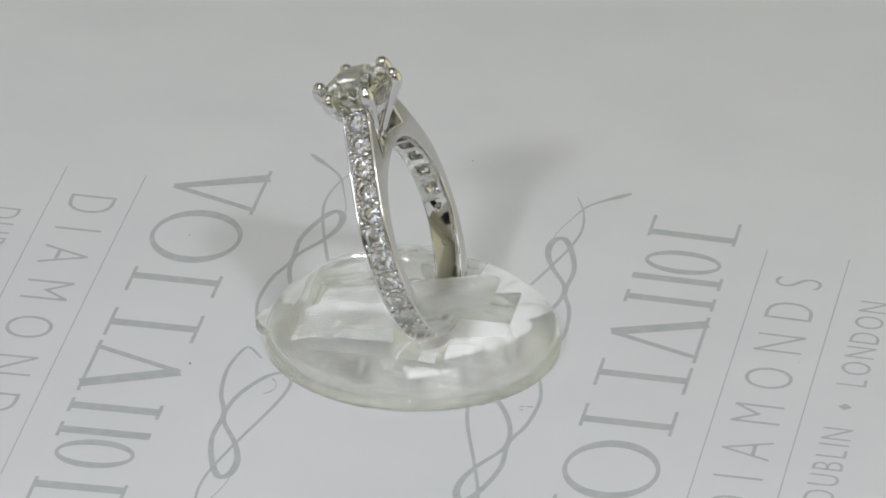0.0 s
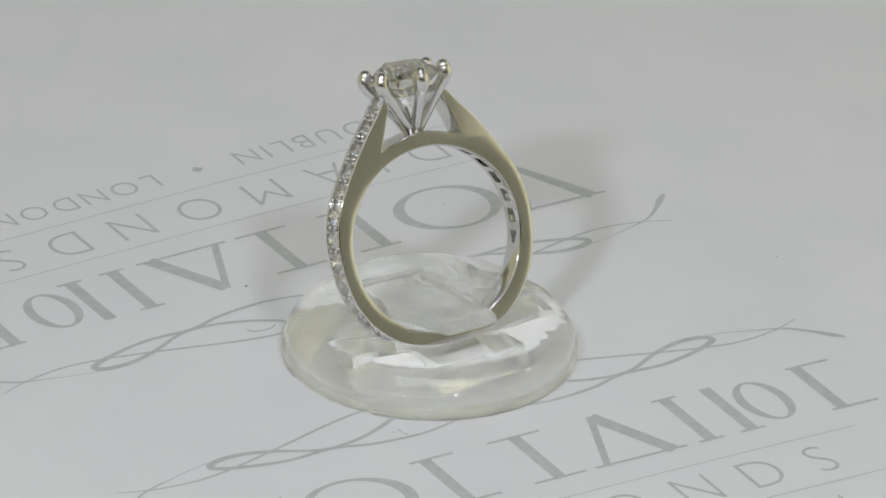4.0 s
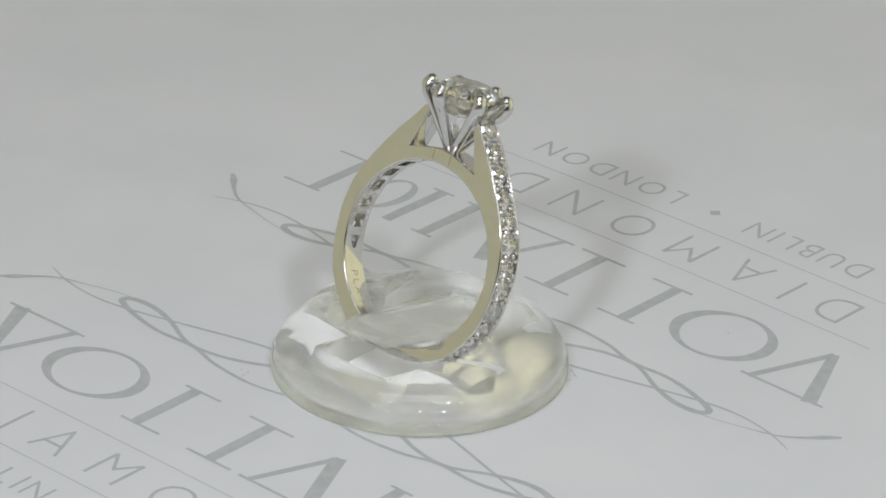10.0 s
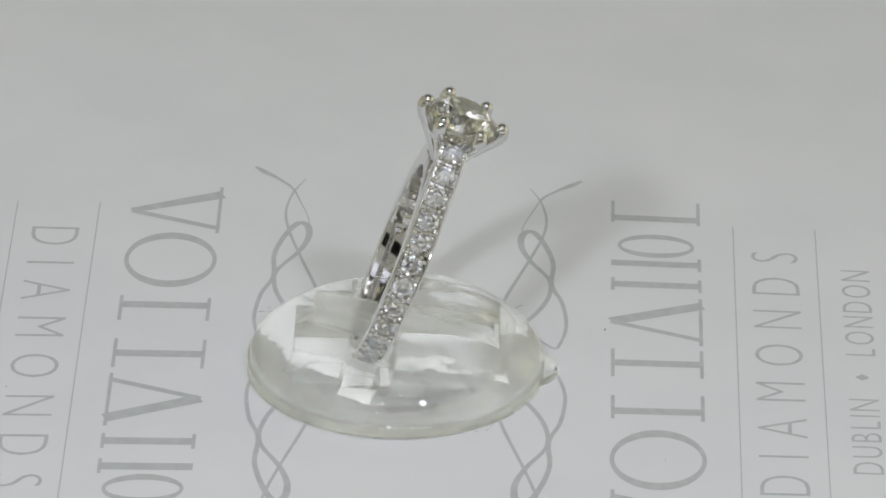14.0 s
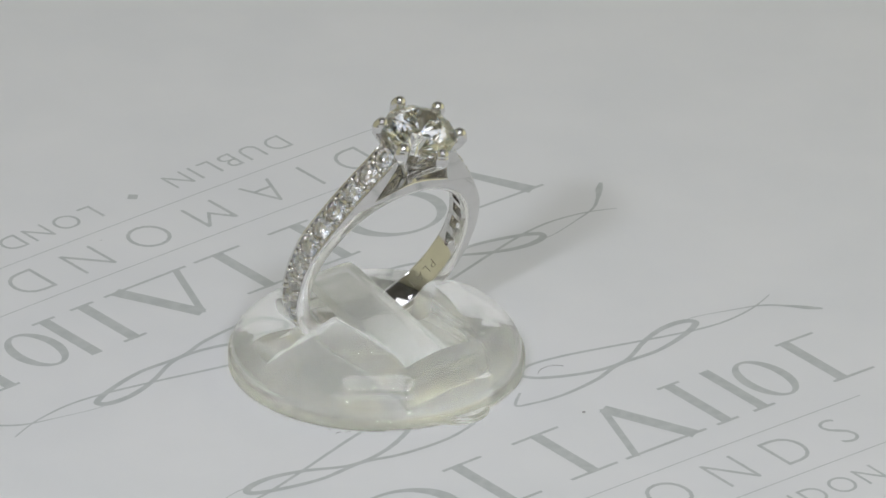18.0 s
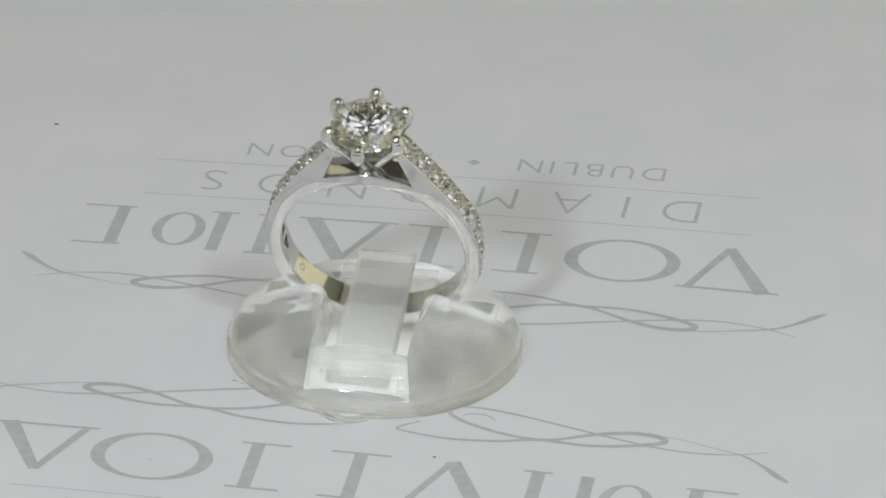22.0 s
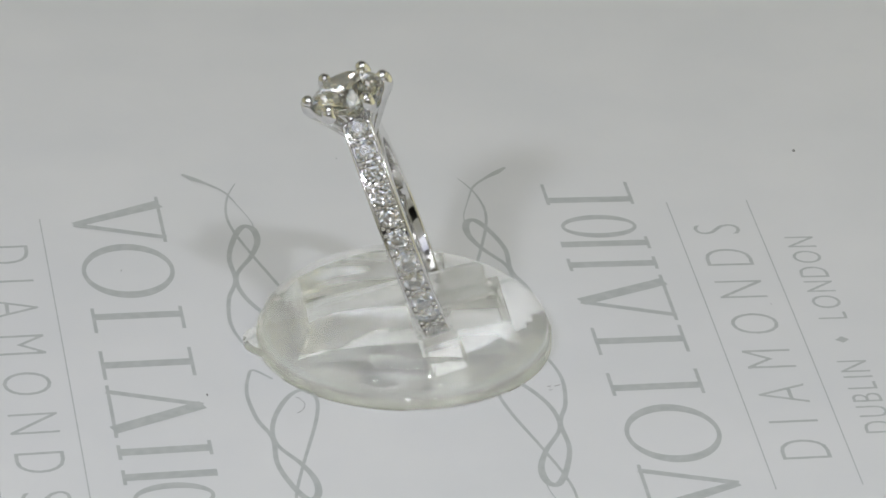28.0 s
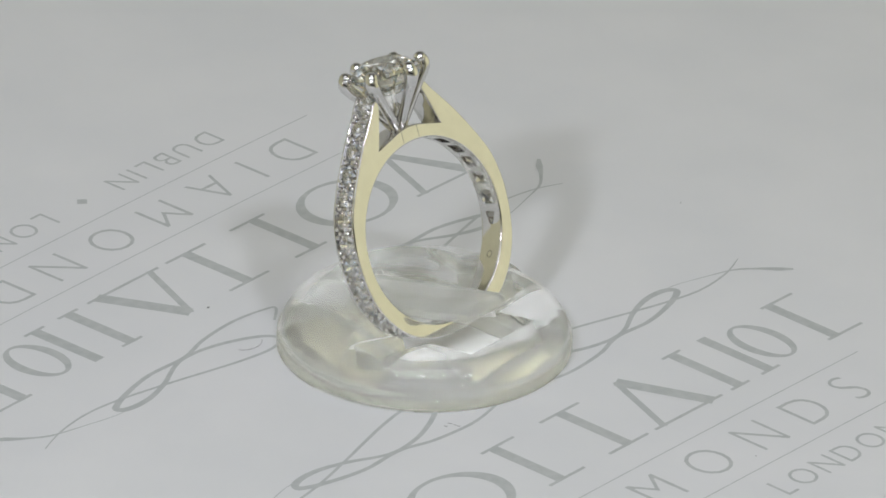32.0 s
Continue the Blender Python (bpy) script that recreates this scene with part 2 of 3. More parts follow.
def wordmark():
    """The row of plain shapes that stands for the mark: wedges, rings and bars with thin feet, none of them a letter."""
    mid, h = (TOP + BASE) / 2, TOP - BASE
    thin = 0.33

    def foot(x, y, half):
        return bar(x - half, y, x + half, y, thin, n=4)

    lo, hi = BASE + thin / 2, TOP - thin / 2
    yield bar(-31.5, TOP, -27.6, BASE, 1.55, 1.0) + bar(-24.4, TOP, -27.6, BASE, 0.75) + bar(-33.0, hi, -23.4, hi, thin)
    yield ring_shape(-17.9, mid, 5.45, h / 2 + 0.1, 1.3, 0.4)
    yield bar(-9.0, TOP, -9.0, BASE, 1.2) + foot(-8.3, hi, 2.2) + foot(-8.3, lo, 2.4)
    yield bar(0.2, TOP, 0.2, BASE, 1.2) + foot(0.2, hi, 2.7) + foot(0.2, lo, 2.7)
    yield bar(8.3, TOP, 5.0, BASE, 0.7) + bar(8.3, TOP, 12.0, BASE, 1.45) + bar(3.9, lo, 13.4, lo, thin)
    yield bar(16.0, TOP, 16.0, BASE, 1.2) + foot(16.0, hi, 1.3) + foot(16.0, lo, 1.3)
    yield bar(20.4, TOP, 20.4, BASE, 1.2) + foot(20.4, lo, 1.3)
    yield ring_shape(24.2, mid, 2.5, h / 2 - 0.6, 1.0, 0.35, 40)
    yield bar(30.1, TOP, 30.1, BASE, 1.2) + foot(31.4, hi, 2.3) + foot(31.4, lo, 2.5)


def word(text, x0, x1, top, base, thin, flip, name, parent):
    """Words in the built-in font, spread evenly between x0 and x1."""
    glyphs, total = [], 0.0
    for ch in text:
        if ch == " ":
            glyphs.append((None, 0.5))
            continue
        if ch == "*":
            glyphs.append(("*", 0.42))
            continue
        cu = bpy.data.curves.new("text", "FONT")
        cu.body, cu.size, cu.resolution_u, cu.offset = ch, 1.0, 4, thin
        ob = new("text", cu)
        me = bpy.data.meshes.new_from_object(ob.evaluated_get(bpy.context.evaluated_depsgraph_get()))
        bpy.data.objects.remove(ob)
        xs = [v.co.x for v in me.vertices]
        ys = [v.co.y for v in me.vertices]
        glyphs.append(((me, min(xs), min(ys), max(ys)), max(xs) - min(xs)))
    cap = 0.73
    k = (top - base) / cap
    used = sum(w for _, w in glyphs) * k
    gap = ((x1 - x0) - used) / (len(glyphs) - 1)
    x, bm = x0, bmesh.new()
    for g, w in glyphs:
        if g == "*":
            cx, cy, s = x + w * k / 2, (top + base) / 2, 0.66
            bm.faces.new([bm.verts.new(on_sheet(cx + s * a, cy + s * b, flip)) for a, b in ((1, 0), (0, 1), (-1, 0), (0, -1))])
        elif g:
            me, mx, my, My = g
            ky = (top - base) / (My - my)
            vs = [bm.verts.new(on_sheet(x + (v.co.x - mx) * k, base + (v.co.y - my) * ky, flip)) for v in me.vertices]
            for f in me.polygons:
                bm.faces.new([vs[i] for i in f.vertices])
            bpy.data.meshes.remove(me)
        x += w * k + gap
    return part(name, bm, INK, parent)


FLOURISH = [(35.5, -10.7), (32.4, -11.8), (28.5, -12.3), (24.8, -11.9), (19.8, -10.7), (12.3, -8.7), (8.2, -8.2), (6.6, -9.3), (8.1, -10.9), (12.1, -12.5), (16, -12.7), (19.9, -10.9),
            (22.9, -10), (25.4, -10.1), (26.1, -11), (23.7, -12.1), (19.6, -13), (15.1, -12.9), (11.5, -13.9), (7, -14.3), (3.6, -13.8), (2.5, -13.2), (4.3, -11.7)]
FLOURISH_W = [0.1, 0.2, 0.25, 0.3, 0.3, 0.35, 0.35, 0.45, 0.5, 0.45, 0.4, 0.5, 0.6, 0.7, 0.7, 0.55, 0.45, 0.45, 0.4, 0.35, 0.3, 0.3, 0.25]
TAIL = [(24.5, -10.1), (27.0, -10.1), (30.5, -11.0), (33.4, -11.9), (35.3, -13.3), (36.6, -14.6), (37.7, -15.6)]
TAIL_W = [0.12, 0.1, 0.12, 0.25, 0.35, 0.7, 0.3]


SHEET_HALF = 118


def sheet():
    ob = new("printed_sheet")
    tagged(ob, "white paper sheet printed with grey lettering and flourishes, slightly curled", "paper")
    xs = list(np.linspace(-SHEET_HALF - 42, SHEET_HALF, 75))
    ys = list(np.linspace(-SHEET_HALF, SHEET_HALF, 75))
    bm = bmesh.new()
    top = [[bm.verts.new(Vector((x, y, sag(x, y))) * MM) for x in xs] for y in ys]
    low = [[bm.verts.new(Vector((x, y, sag(x, y) - 0.25)) * MM) for x in xs] for y in ys]
    n = len(xs)
    for j in range(n - 1):
        for i in range(n - 1):
            bm.faces.new((top[j][i], top[j][i + 1], top[j + 1][i + 1], top[j + 1][i]))
            bm.faces.new((low[j][i], low[j + 1][i], low[j + 1][i + 1], low[j][i + 1]))
    for i in range(n - 1):
        for a, b, c, d in (((0, i), (0, i + 1), 0, 0), ((n - 1, i + 1), (n - 1, i), 0, 0), ((i + 1, 0), (i, 0), 0, 0), ((i, n - 1), (i + 1, n - 1), 0, 0)):
            bm.faces.new((low[a[0]][a[1]], low[b[0]][b[1]], top[b[0]][b[1]], top[a[0]][a[1]]))
    part("paper", bm, PAPER, ob, "", True)
    for flip in (False, True):
        for shape in wordmark():
            part("printed_shape", flat_mesh(shape, flip), INK, ob)
        for y, x0, x1 in ((-29.9, -29.1, 29.1), (-37.65, -29.0, 29.3)):
            part("printed_rule", flat_mesh(bar(x0, y, x1, y, 0.11, n=30), flip), INK, ob)
        word("DIAMONDS", -23.8, 24.0, -31.5, -35.9, -0.018, flip, "printed_word", ob)
        word("DUBLIN * LONDON", -19.6, 20.9, -39.8, -42.5, -0.009, flip, "printed_word", ob)
        for m in (1, -1):
            part("printed_flourish", flat_mesh(ribbon([(m * x, y) for x, y in FLOURISH], FLOURISH_W) + ribbon([(m * x, y) for x, y in TAIL], TAIL_W), flip), INK, ob)
    # specks of dust and a few hairs on the sheet
    for x, y, r in ((41.2, -43.8, 0.19), (-5.9, 18.4, 0.13), (7.3, -35.4, 0.06), (41.2, 0.9, 0.08), (18.6, 23.8, 0.07)):
        one = bmesh.new()
        bmesh.ops.create_icosphere(one, subdivisions=1, radius=r * MM, matrix=Matrix.Translation(Vector((x, y, sag(x, y) + 0.03)) * MM) @ Matrix.Diagonal((1.3, 0.8, 0.4, 1)))
        for v in one.verts:
            v.co.x += random.uniform(-0.25, 0.25) * r * MM
        part("dust_speck", one, DUST, ob)
    # lint caught along the stand, and a fine hair
    for x, y in ((-7.6, -12.7), (13.3, 7.5)):
        for k in range(3):
            one = bmesh.new()
            at = Vector((x + random.gauss(0, 0.45), y + random.gauss(0, 0.45), 0))
            at.z = sag(at.x, at.y) + 0.05
            long = random.uniform(0.08, 0.28)
            turn = random.uniform(0, math.pi)
            c = spline([at + long * Vector((math.cos(turn) * q, math.sin(turn) * q + 0.4 * q * q, 0.1 * abs(q))) for q in (-1, -0.3, 0.4, 1)], 3)
            tube(one, [p * MM for p in c], [random.uniform(0.015, 0.028) * MM] * len(c), 5)
            part("lint", one, LINT, ob)
    for x, y, r, a0, a1 in ((-8.6, 11.2, 1.6, 200, 330),):
        one = bmesh.new()
        c = [Vector((x + r * math.cos(radians(q)), y + 0.8 * r * math.sin(radians(q)), 0)) for q in np.linspace(a0, a1, 14)]
        tube(one, [Vector((p.x, p.y, sag(p.x, p.y) + 0.05)) * MM for p in c], [0.022 * MM] * 14, 5)
        part("hair", one, LINT, ob)
    return ob


SHEET = sheet()


# ---------------------------------------------------------------- the clear display stand
STAND_C = Vector((2.6, -0.5, 0.0))
RING_C, RING_YAW, RING_LEAN = Vector((2.66, -0.19, 11.28)), -1.9, 20.6
RING_LOCAL = pose(*(RING_C * MM), 0, 0, RING_YAW) @ pose(0, 0, 0, -RING_LEAN, 0, 0) @ pose(0, 0, 0, 0, -0.4, 0)


def revolve(profile, n=128):
    bm = bmesh.new()
    rings = []
    for r, z in profile:
        if r < 1e-6:
            rings.append([bm.verts.new((0, 0, z * MM))])
        else:
            rings.append([bm.verts.new((r * MM * math.cos(2 * math.pi * k / n), r * MM * math.sin(2 * math.pi * k / n), z * MM)) for k in range(n)])
    for a, b in zip(rings, rings[1:]):
        for k in range(n):
            v = [a[k % len(a)], a[(k + 1) % len(a)], b[(k + 1) % len(b)], b[k % len(b)]]
            v = [q for i, q in enumerate(v) if q not in v[:i]]
            bm.faces.new(v)
    return bm


def prism(profile, half):
    """A solid of that y-z profile, in mm, to half either side."""
    bm = bmesh.new()
    rows = [[bm.verts.new((x * MM, y * MM, z * MM)) for y, z in profile] for x in (-half, half)]
    bm.faces.new(rows[0])
    bm.faces.new(rows[1][::-1])
    for k in range(len(profile)):
        j = (k + 1) % len(profile)
        bm.faces.new((rows[0][j], rows[0][k], rows[1][k], rows[1][j]))
    bmesh.ops.recalc_face_normals(bm, faces=bm.faces[:])
    return bm


def arc(points):
    """A profile smoothed through its points."""
    return [(q.x, q.y) for q in spline(points, 4)]


def prism_y(profile, y0, y1):
    """A solid of that x-z profile, in mm, between two depths."""
    bm = bmesh.new()
    rows = [[bm.verts.new((x * MM, y * MM, z * MM)) for x, z in profile] for y in (y0, y1)]
    bm.faces.new(rows[0])
    bm.faces.new(rows[1][::-1])
    for k in range(len(profile)):
        j = (k + 1) % len(profile)
        bm.faces.new((rows[0][j], rows[0][k], rows[1][k], rows[1][j]))
    bmesh.ops.recalc_face_normals(bm, faces=bm.faces[:])
    return bm


def stand():
    ob = new("ring_stand")
    tagged(ob, "clear acrylic disc ring stand with a slanting tongue, on paper", "ring stand")
    body = revolve([(0, 0.05), (13.1, 0.05), (13.32, 0.25), (13.4, 0.7), (13.36, 0.95), (13.18, 1.1), (13.13, 1.3), (13.16, 1.55), (13.15, 1.8), (12.9, 2.3), *arc([(12.6, 2.75), (12.05, 3.35), (11.35, 3.9), (10.6, 4.4), (9.7, 4.9), (8.5, 5.55), (7.0, 6.1), (5.5, 6.55), (4.0, 6.85), (2.0, 7.1), (0, 7.15)])], 192)
    slot = box_bm(-10.4 * MM, 10.4 * MM, -1.55 * MM, 1.55 * MM, -9.9 * MM, 10 * MM)
    bmesh.ops.transform(slot, matrix=Matrix.Translation(-STAND_C * MM) @ RING_LOCAL, verts=slot.verts[:])
    # the channel has rounded lips
    lip = [(4.4, 0.5), (4.4, 4.9), (4.5, 5.5), (4.8, 6.0), (5.3, 6.4), (6.2, 6.8), (7.4, 7.4)]
    gap = prism_y([(-x, z) for x, z in lip[::-1]] + lip, -9.2, 9.3)
    # the front half is dished from a raised edge down to the slot
    step = revolve([(0, -5), (14, -5), (14.2, 2.1), (13.08, 2.14), *arc([(12.85, 2.3), (12.35, 2.8), (11.7, 3.3), (11.0, 3.65), (10.2, 3.8), (9.2, 3.72), (7.7, 3.42), (5, 2.92), (2.5, 2.6), (0, 2.5)])], 192)
    low = carved(prism([(-20, -3), (-0.80, -3), (-0.80, 2.45), (2.54, 12.0), (-20, 12.0)], 20), [step])
    disc = carved(body, [low, slot, gap])
    bmesh.ops.remove_doubles(disc, verts=disc.verts[:], dist=1e-6)
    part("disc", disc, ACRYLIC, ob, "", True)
    # the tongue rises towards the back of the ring and goes through it
    prof = [(8.7, 0.55), (8.7, 2.2), (8.0, 3.1), (-7.0, 6.45), (-7.8, 6.35), (-8.1, 5.9), (-7.8, 5.4), (-1.0, 3.6), (3.0, 2.2), (7.0, 0.55)]
    bm = prism([(y + 0.5, z) for y, z in prof], 2.7)
    for v in bm.verts:
        if v.co.y < -6.9 * MM:
            v.co.x *= 0.95
    bmesh.ops.bevel(bm, geom=bm.edges[:], offset=0.32 * MM, segments=3, affect="EDGES", profile=0.5, clamp_overlap=True)
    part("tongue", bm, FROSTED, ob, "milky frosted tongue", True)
    # a frame where the tongue grows out of the channel's end, whitened in place of lamp glints
    bm = prism_y([(-4.3, 0.55), (-4.3, 2.4), (-4.0, 2.75), (4.0, 2.75), (4.3, 2.4), (4.3, 0.55), (3.3, 0.55), (3.3, 1.9), (-3.3, 1.9), (-3.3, 0.55)], 8.8, 9.22)
    bmesh.ops.bevel(bm, geom=bm.edges[:], offset=0.1 * MM, segments=2, affect="EDGES", profile=0.5)
    part("whitened_frame", bm, WHITENED, ob, "frame at the foot of the tongue, whitened for its bright edges", True)
    tab = revolve([(0, 0.05), (2.9, 0.05), (3.1, 0.2), (3.1, 0.6), (2.8, 0.8), (0, 0.85)], 40)
    bmesh.ops.transform(tab, matrix=Matrix.Translation((0.4 * MM, 11.6 * MM, 0)), verts=tab.verts[:])
    keep = revolve([(0, -2), (13.38, -2), (13.38, 4), (0, 4)])
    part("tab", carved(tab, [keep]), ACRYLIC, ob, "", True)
    # these cast no shadow, so the sheet beneath stays lit
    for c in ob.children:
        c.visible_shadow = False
    # thin ring added round the foot to cast the soft shadow the disc lacks
    rim = revolve([(13.0, 0.01), (13.47, 0.01), (13.48, 0.7), (13.44, 1.1), (13.42, 1.1), (13.45, 0.7), (13.4, 0.22), (13.25, 0.03)], 128)
    bmesh.ops.recalc_face_normals(rim, faces=rim.faces[:])
    part("shadow_rim", rim, RIM_CLEAR, ob, "", True)
    return ob


STAND = stand()


# ---------------------------------------------------------------- the ring
HOLE = 8.44
OUTER = [(2.75, 13.55), (3.4, 13.0), (4.06, 12.1), (6.1, 9.5), (8.1, 6.4), (9.2, 4.2), (9.72, 1.8), (9.77, 0.0), (9.55, -2.2), (8.85, -4.5), (7.5, -6.6), (5.6, -8.25), (3.0, -9.3), (0.0, -9.6)]


def outline(inset=0.0):
    """The outer line of the shank from one shoulder round to the other, closed over the bridge."""
    right = [(x, z) for x, z, _ in spline(OUTER, 5)]
    if inset:
        out = []
        for i, (x, z) in enumerate(right):
            a, b = right[max(i - 1, 0)], right[min(i + 1, len(right) - 1)]
            d = Vector((b[0] - a[0], b[1] - a[1])).normalized()
            f = inset * min(1.0, max(0.0, (z + 8.2) / 0.8))
            out.append((x + d.y * f, z - d.x * f))
        right = out
    window = [(2.75, 12.45), (4.04, 8.89), (2.2, 9.45), (1.0, 9.75), (0.0, 9.85)]
    loop = right + [(-x, z) for x, z in right[-2::-1]] + [(-x, z) for x, z in window] + window[-2::-1]
    return [(x * MM, z * MM) for x, z in loop]


def hole():
    return [(HOLE * MM * math.cos(2 * math.pi * k / 96), HOLE * MM * math.sin(2 * math.pi * k / 96)) for k in range(96)]


def brilliant(radius):
    """A round brilliant stone, table up, girdle at the origin."""
    bm = bmesh.new()
    P = []
    for k in range(8):
        a, b = math.radians(45 * k), math.radians(45 * k + 22.5)
        P += [(0.56 * math.cos(b), 0.56 * math.sin(b), 0.33), (0.77 * math.cos(a), 0.77 * math.sin(a), 0.205)]
        P += [(0.26 * math.cos(b), 0.26 * math.sin(b), -0.655)]
    for k in range(16):
        a = math.radians(22.5 * k)
        P += [(math.cos(a), math.sin(a), 0.02), (math.cos(a), math.sin(a), -0.02)]
    P.append((0, 0, -0.86))
    vs = [bm.verts.new(Vector(p) * radius) for p in P]
    r = bmesh.ops.convex_hull(bm, input=vs)
    bmesh.ops.delete(bm, geom=[g for g in r["geom_unused"] if isinstance(g, bmesh.types.BMVert)], context="VERTS")
    bmesh.ops.recalc_face_normals(bm, faces=bm.faces[:])
    return bm


def shoulder_path():
    """Points and outward directions along one shoulder of the shank."""
    c = spline(OUTER, 20)
    s, out = 0.0, []
    for a, b in zip(c, c[1:]):
        d = (b - a).normalized()
        out.append((s, a, Vector((-d.y, d.x, 0))))
        s += (b - a).length
    return out


STONES, STONE_AT, STONE_STEP = 12, 0.8, 2.16


def seat_pose(q, m, y, sink):
    """The pose of a stone or grain at a point of the shoulder, sunk by so many mm."""
    p, nrm = q[1] - q[2] * sink, q[2]
    z = Vector((m * nrm.x, 0, nrm.y))
    x = Vector((0, 1, 0)).cross(z)
    mat = Matrix((x, (0, 1, 0), z)).transposed().to_4x4()
    mat.translation = Vector((m * p.x, y, p.y)) * MM
    return mat


def finger_ring():
    ob = new("diamond_ring")
    tagged(ob, "polished platinum solitaire diamond ring with stone-set shoulders, leaning on the stand", "ring")
    core = plate([outline(0.20), hole()], -1.14 * MM, 1.14 * MM, 0.02 * MM)
    cuts = []
    for m in (1, -1):
        for k in range(6):
            a = math.radians(55.5 - 13.3 * k)
            bx = box_bm(-0.75 * MM, 0.65 * MM, -0.64 * MM, 0.64 * MM, -0.66 * MM, 0.66 * MM if k < 5 else 0.55 * MM)
            for v in bx.verts:
                if k == 5 and v.co.z < 0:
                    v.co.y *= 0.3
            bmesh.ops.bevel(bx, geom=[e for e in bx.edges if abs(e.verts[0].co.x - e.verts[1].co.x) > MM], offset=0.14 * MM, segments=2, affect="EDGES", profile=0.5)
            bmesh.ops.transform(bx, matrix=Matrix.Rotation(0 if m > 0 else math.pi, 4, "Z") @ Matrix.Rotation(-a, 4, "Y") @ Matrix.Translation((HOLE * MM, 0, 0)), verts=bx.verts[:])
            cuts.append(bx)
    seats = shoulder_path()
    for m in (1, -1):
        for k in range(STONES):
            q = min(seats, key=lambda p: abs(p[0] - STONE_AT - STONE_STEP * k))
            cyl = bmesh.new()
            bmesh.ops.create_cone(cyl, cap_ends=True, segments=16, radius1=0.45 * MM, radius2=0.98 * MM, depth=1.0 * MM, matrix=Matrix.Translation((0, 0, -0.5 * MM)))
            bmesh.ops.transform(cyl, matrix=seat_pose(q, m, 0, 0.12), verts=cyl.verts[:])
            cuts.append(cyl)
    core = carved(core, cuts)
    sides = [plate([outline(), hole()], y0 * MM, y1 * MM, 0.125 * MM) for y0, y1 in ((-1.32, -1.06), (1.06, 1.32))]
    shank = part("shank", joined(core, *sides), PLATINUM, ob, "mirror-polished platinum band", True)
    # both side faces are flat; tilted normals shade one nearly flat, the other as gently domed towards its edges
    turned = []
    for f in shank.data.polygons:
        for i in f.vertices:
            v = shank.data.vertices[i].co
            r = max(math.hypot(v.x, v.z), 1e-6)
            s = -0.42 if r < 8.8 * MM else 0.22
            dome = Vector((s * v.x / r, 1.0, s * v.z / r)).normalized()
            flat = Vector((0.14 * s * v.x / r, -1.0, 0.14 * s * v.z / r)).normalized()
            turned.append(tuple(flat) if f.normal.y < -0.999 else tuple(dome) if f.normal.y > 0.999 else (0.0, 0.0, 0.0))
    shank.data.normals_split_custom_set(turned)
    # centre stone and its six claws
    gem = brilliant(3.3 * MM)
    bmesh.ops.transform(gem, matrix=Matrix.Translation((0, 0, 15.05 * MM)), verts=gem.verts[:])
    part("centre_stone", gem, TINTED, ob, "large round brilliant-cut diamond")
    for k in range(6):
        a = math.radians(28 + 60 * k)
        e = Vector((math.cos(a), math.sin(a), 0))
        path = [e * r + Vector((0, 0, z)) for r, z in ((0.25, 9.6), (0.6, 10.2), (1.95, 12.2), (2.85, 13.5), (3.4, 14.2), (3.64, 14.7), (3.66, 15.1), (3.5, 15.4))]
        c = spline([p for p in path], 4)
        rad = [float(r) for r in np.interp(np.linspace(0, 1, len(c)), [0, 0.4, 0.75, 0.9, 1], [0.42, 0.58, 0.66, 0.62, 0.52])]
        one = bmesh.new()
        tube(one, [p * MM for p in c], [r * MM for r in rad], 12)
        bmesh.ops.create_uvsphere(one, u_segments=14, v_segments=8, radius=0.61 * MM, matrix=Matrix.Translation((e * 3.54 + Vector((0, 0, 15.37))) * MM))
        part("claw", one, CLAW_METAL, ob, "round-tipped polished claw", True)
    # a band joins the claws under the girdle, arched between them
    rail, n = bmesh.new(), 96
    loops = []
    for lift, push in ((0, 0.0), (1, 0.0), (1, -0.32), (0, -0.32)):
        loop = []
        for k in range(n):
            a = 2 * math.pi * k / n
            arch = 0.5 - 0.5 * math.cos(6 * (a - radians(28)))
            z = 13.55 - 0.25 * arch if lift else 11.5 + 1.1 * arch
            r = 2.86 + (z - 13.5) * 0.68 + push
            loop.append(rail.verts.new(Vector((r * math.cos(a), r * math.sin(a), z)) * MM))
        loops.append(loop)
    for a, b in zip(loops, loops[1:] + loops[:1]):
        for k in range(n):
            rail.faces.new((a[k], a[(k + 1) % n], b[(k + 1) % n], b[k]))
    bmesh.ops.recalc_face_normals(rail, faces=rail.faces[:])
    part("gallery_band", rail, CLAW_METAL, ob, "arched band below the stone", True)
    # small stones and grains along both shoulders
    small = brilliant(1.0 * MM)
    stone_me = bpy.data.meshes.new("shoulder_stone")
    small.to_mesh(stone_me)
    small.free()
    stone_me.materials.append(DIAMOND)
    gb = bmesh.new()
    bmesh.ops.create_icosphere(gb, subdivisions=2, radius=0.24 * MM)
    grain_me = bpy.data.meshes.new("grain")
    gb.to_mesh(grain_me)
    gb.free()
    grain_me.materials.append(PLATINUM)
    for f in grain_me.polygons:
        f.use_smooth = True
    # marks inside the band
    def inside(points, r=HOLE - 0.012):
        """Outlines given as degrees round the hole and mm across the band."""
        bm = bmesh.new()
        for poly in points:
            bm.faces.new([bm.verts.new((r * MM * math.cos(math.radians(a)), y * MM, r * MM * math.sin(math.radians(a)))) for a, y in poly])
        return bm
    k = math.degrees(1.0 / HOLE)
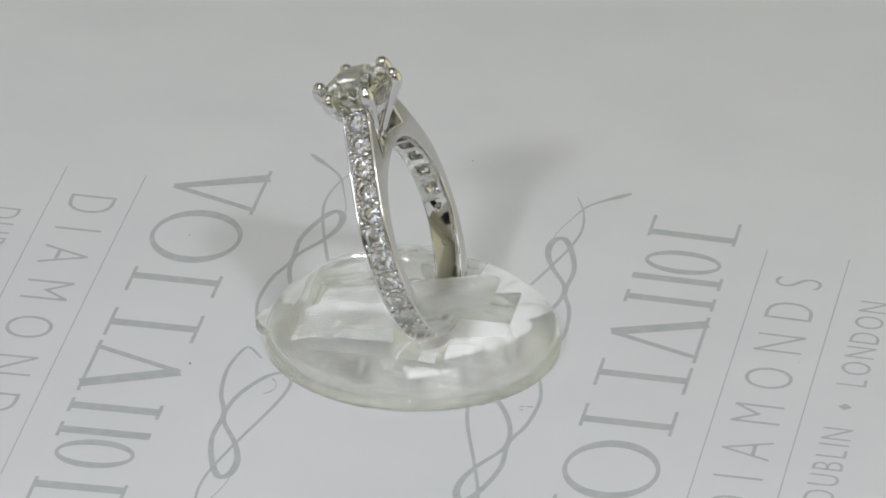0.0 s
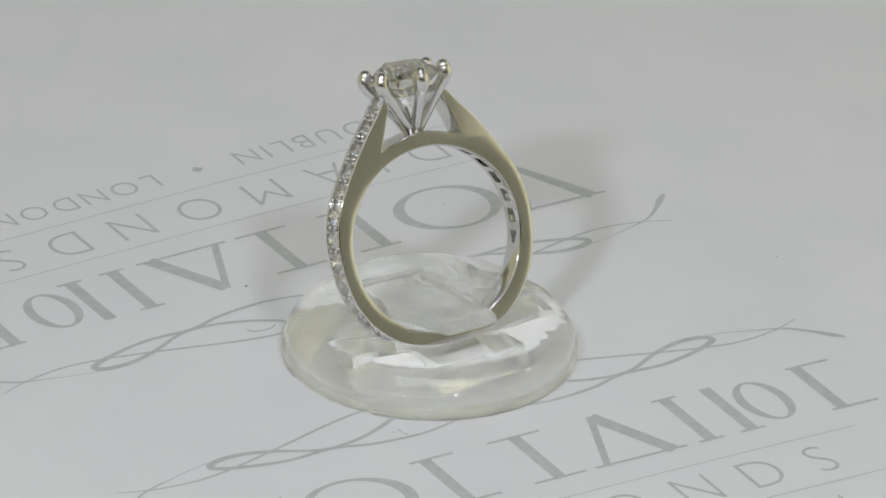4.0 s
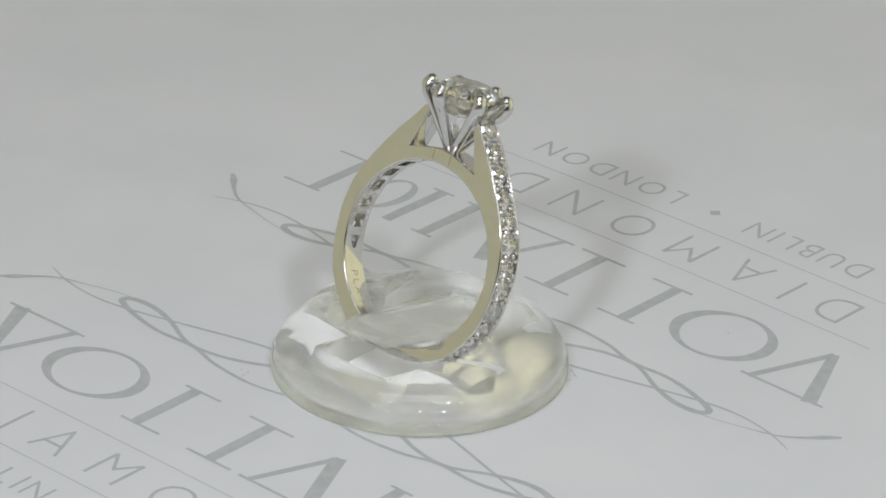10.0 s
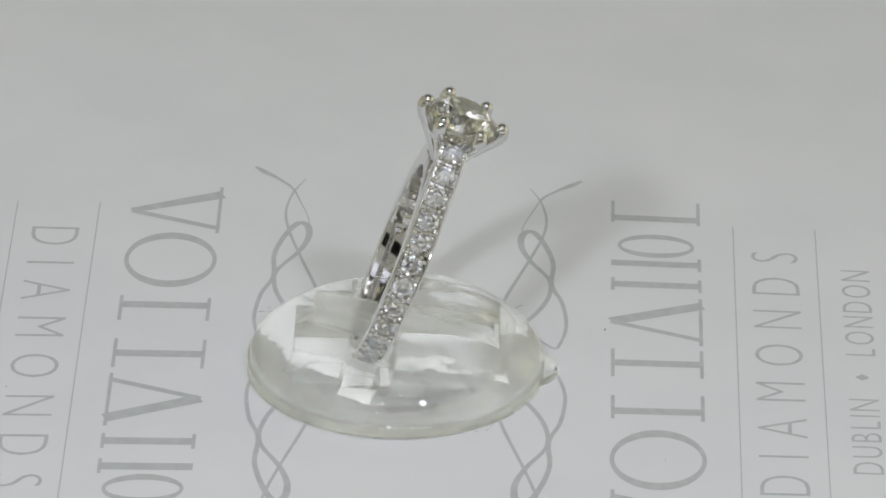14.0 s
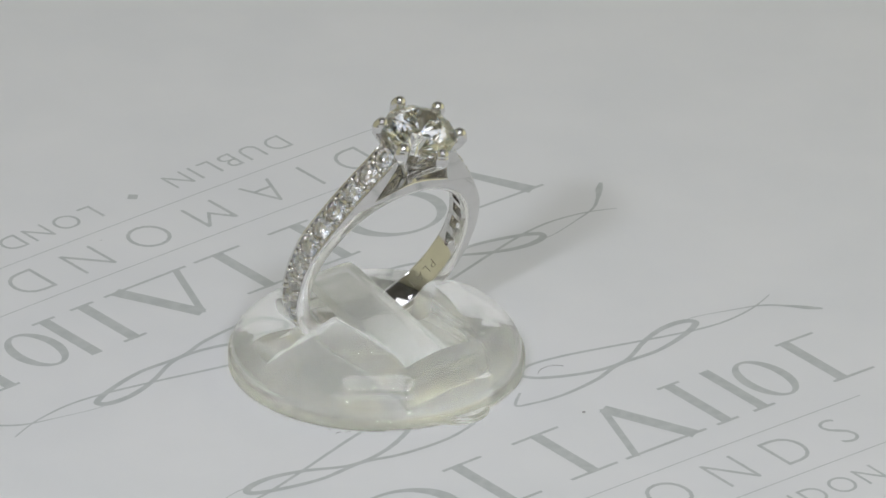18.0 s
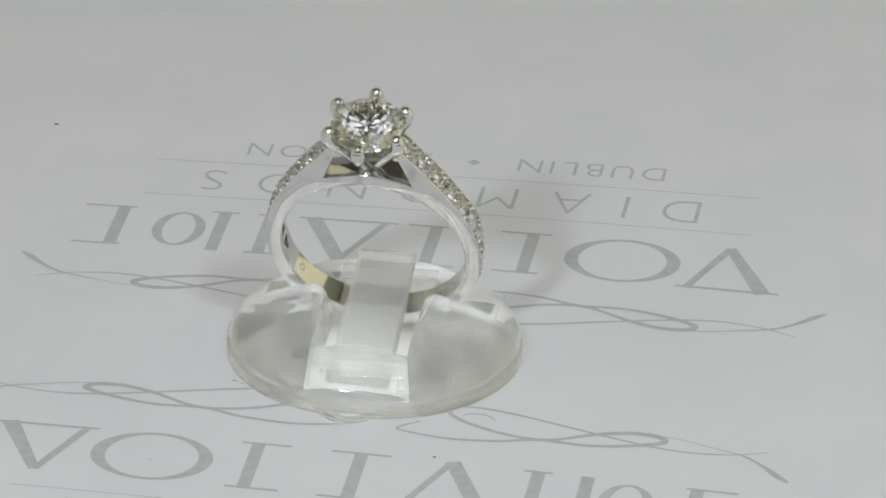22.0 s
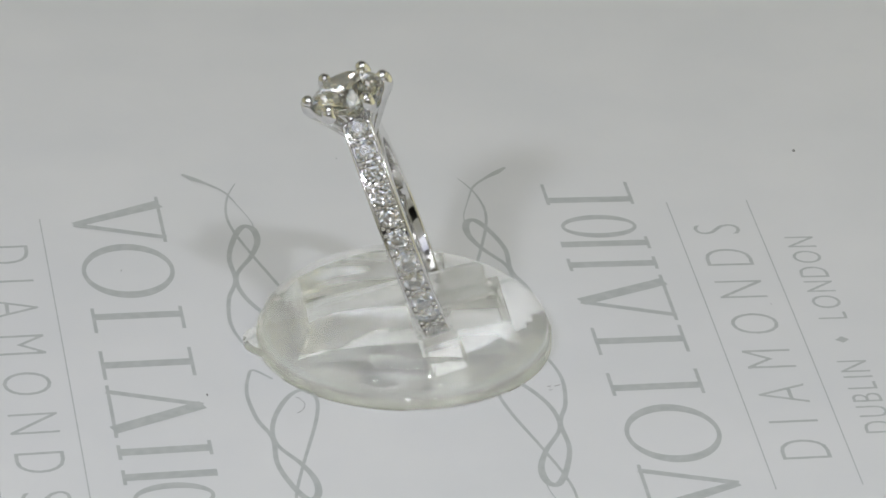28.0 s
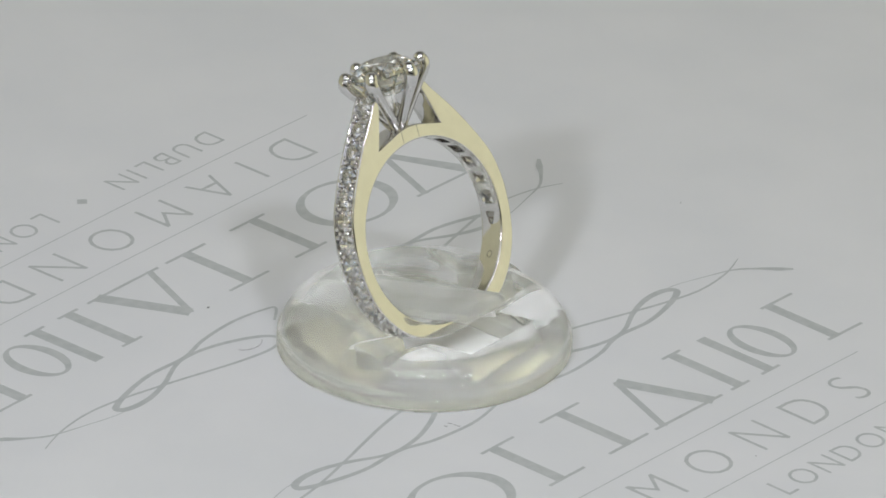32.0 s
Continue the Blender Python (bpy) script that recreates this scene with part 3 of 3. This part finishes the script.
    cu = bpy.data.curves.new("text", "FONT")
    cu.body, cu.size, cu.resolution_u, cu.space_character, cu.offset = "PLAT", 1.2, 3, 1.35, -0.02
    t = new("text", cu)
    me = bpy.data.meshes.new_from_object(t.evaluated_get(bpy.context.evaluated_depsgraph_get()))
    bpy.data.objects.remove(t)
    part("engraved_word", inside([[(-151.5 + me.vertices[i].co.x * k, me.vertices[i].co.y - 0.42) for i in f.vertices] for f in me.polygons]), ENGRAVED, shank, "engraved hallmark letters")
    bpy.data.meshes.remove(me)
    eye = [(math.cos(math.radians(45 * q)), math.sin(math.radians(45 * q))) for q in range(9)]
    part("engraved_mark", inside([[(-34 + r * x * k, r * y) for r, (x, y) in ((0.36, a), (0.36, b), (0.27, b), (0.27, a))] for a, b in zip(eye, eye[1:])]), ENGRAVED, shank, "small engraved hallmark")
    # fine solder seams across the bridge
    for x in (-0.95, 1.05):
        part("seam", box_bm((x - 0.03) * MM, (x + 0.03) * MM, -1.326 * MM, -1.28 * MM, 8.62 * MM, 9.75 * MM), ENGRAVED, shank, "fine dark solder seam")
    path = shoulder_path()
    for m in (1, -1):
        for k in range(STONES):
            near = lambda d: min(path, key=lambda p: abs(p[0] - d))
            st = new("shoulder_stone", stone_me)
            st.parent, st.matrix_local = ob, seat_pose(near(STONE_AT + STONE_STEP * k), m, 0, 0.20) @ Matrix.Rotation(0.7 * k, 4, "Z")
            for y in (-0.86, 0.86):
                for d in (-0.36, 0.0, 0.36):
                    g = new("grain", grain_me)
                    g.parent, g.matrix_local = shank, seat_pose(near(STONE_AT + STONE_STEP * (k + 0.5) + d), m, y * (0.58 if d == 0 else 1), 0.10)
    return ob


RING = finger_ring()


# ---------------------------------------------------------------- how the table turns
def motions():
    times = [k * 0.5 for k in range(65)]
    for ob, m in ((SHEET, Matrix.Identity(4)), (STAND, Matrix.Translation(STAND_C * MM)), (RING, RING_LOCAL)):
        walk(ob, [(t, pose(0, 0, 0, 0, 0, ANG0 + RATE * t) @ m) for t in times])


motions()
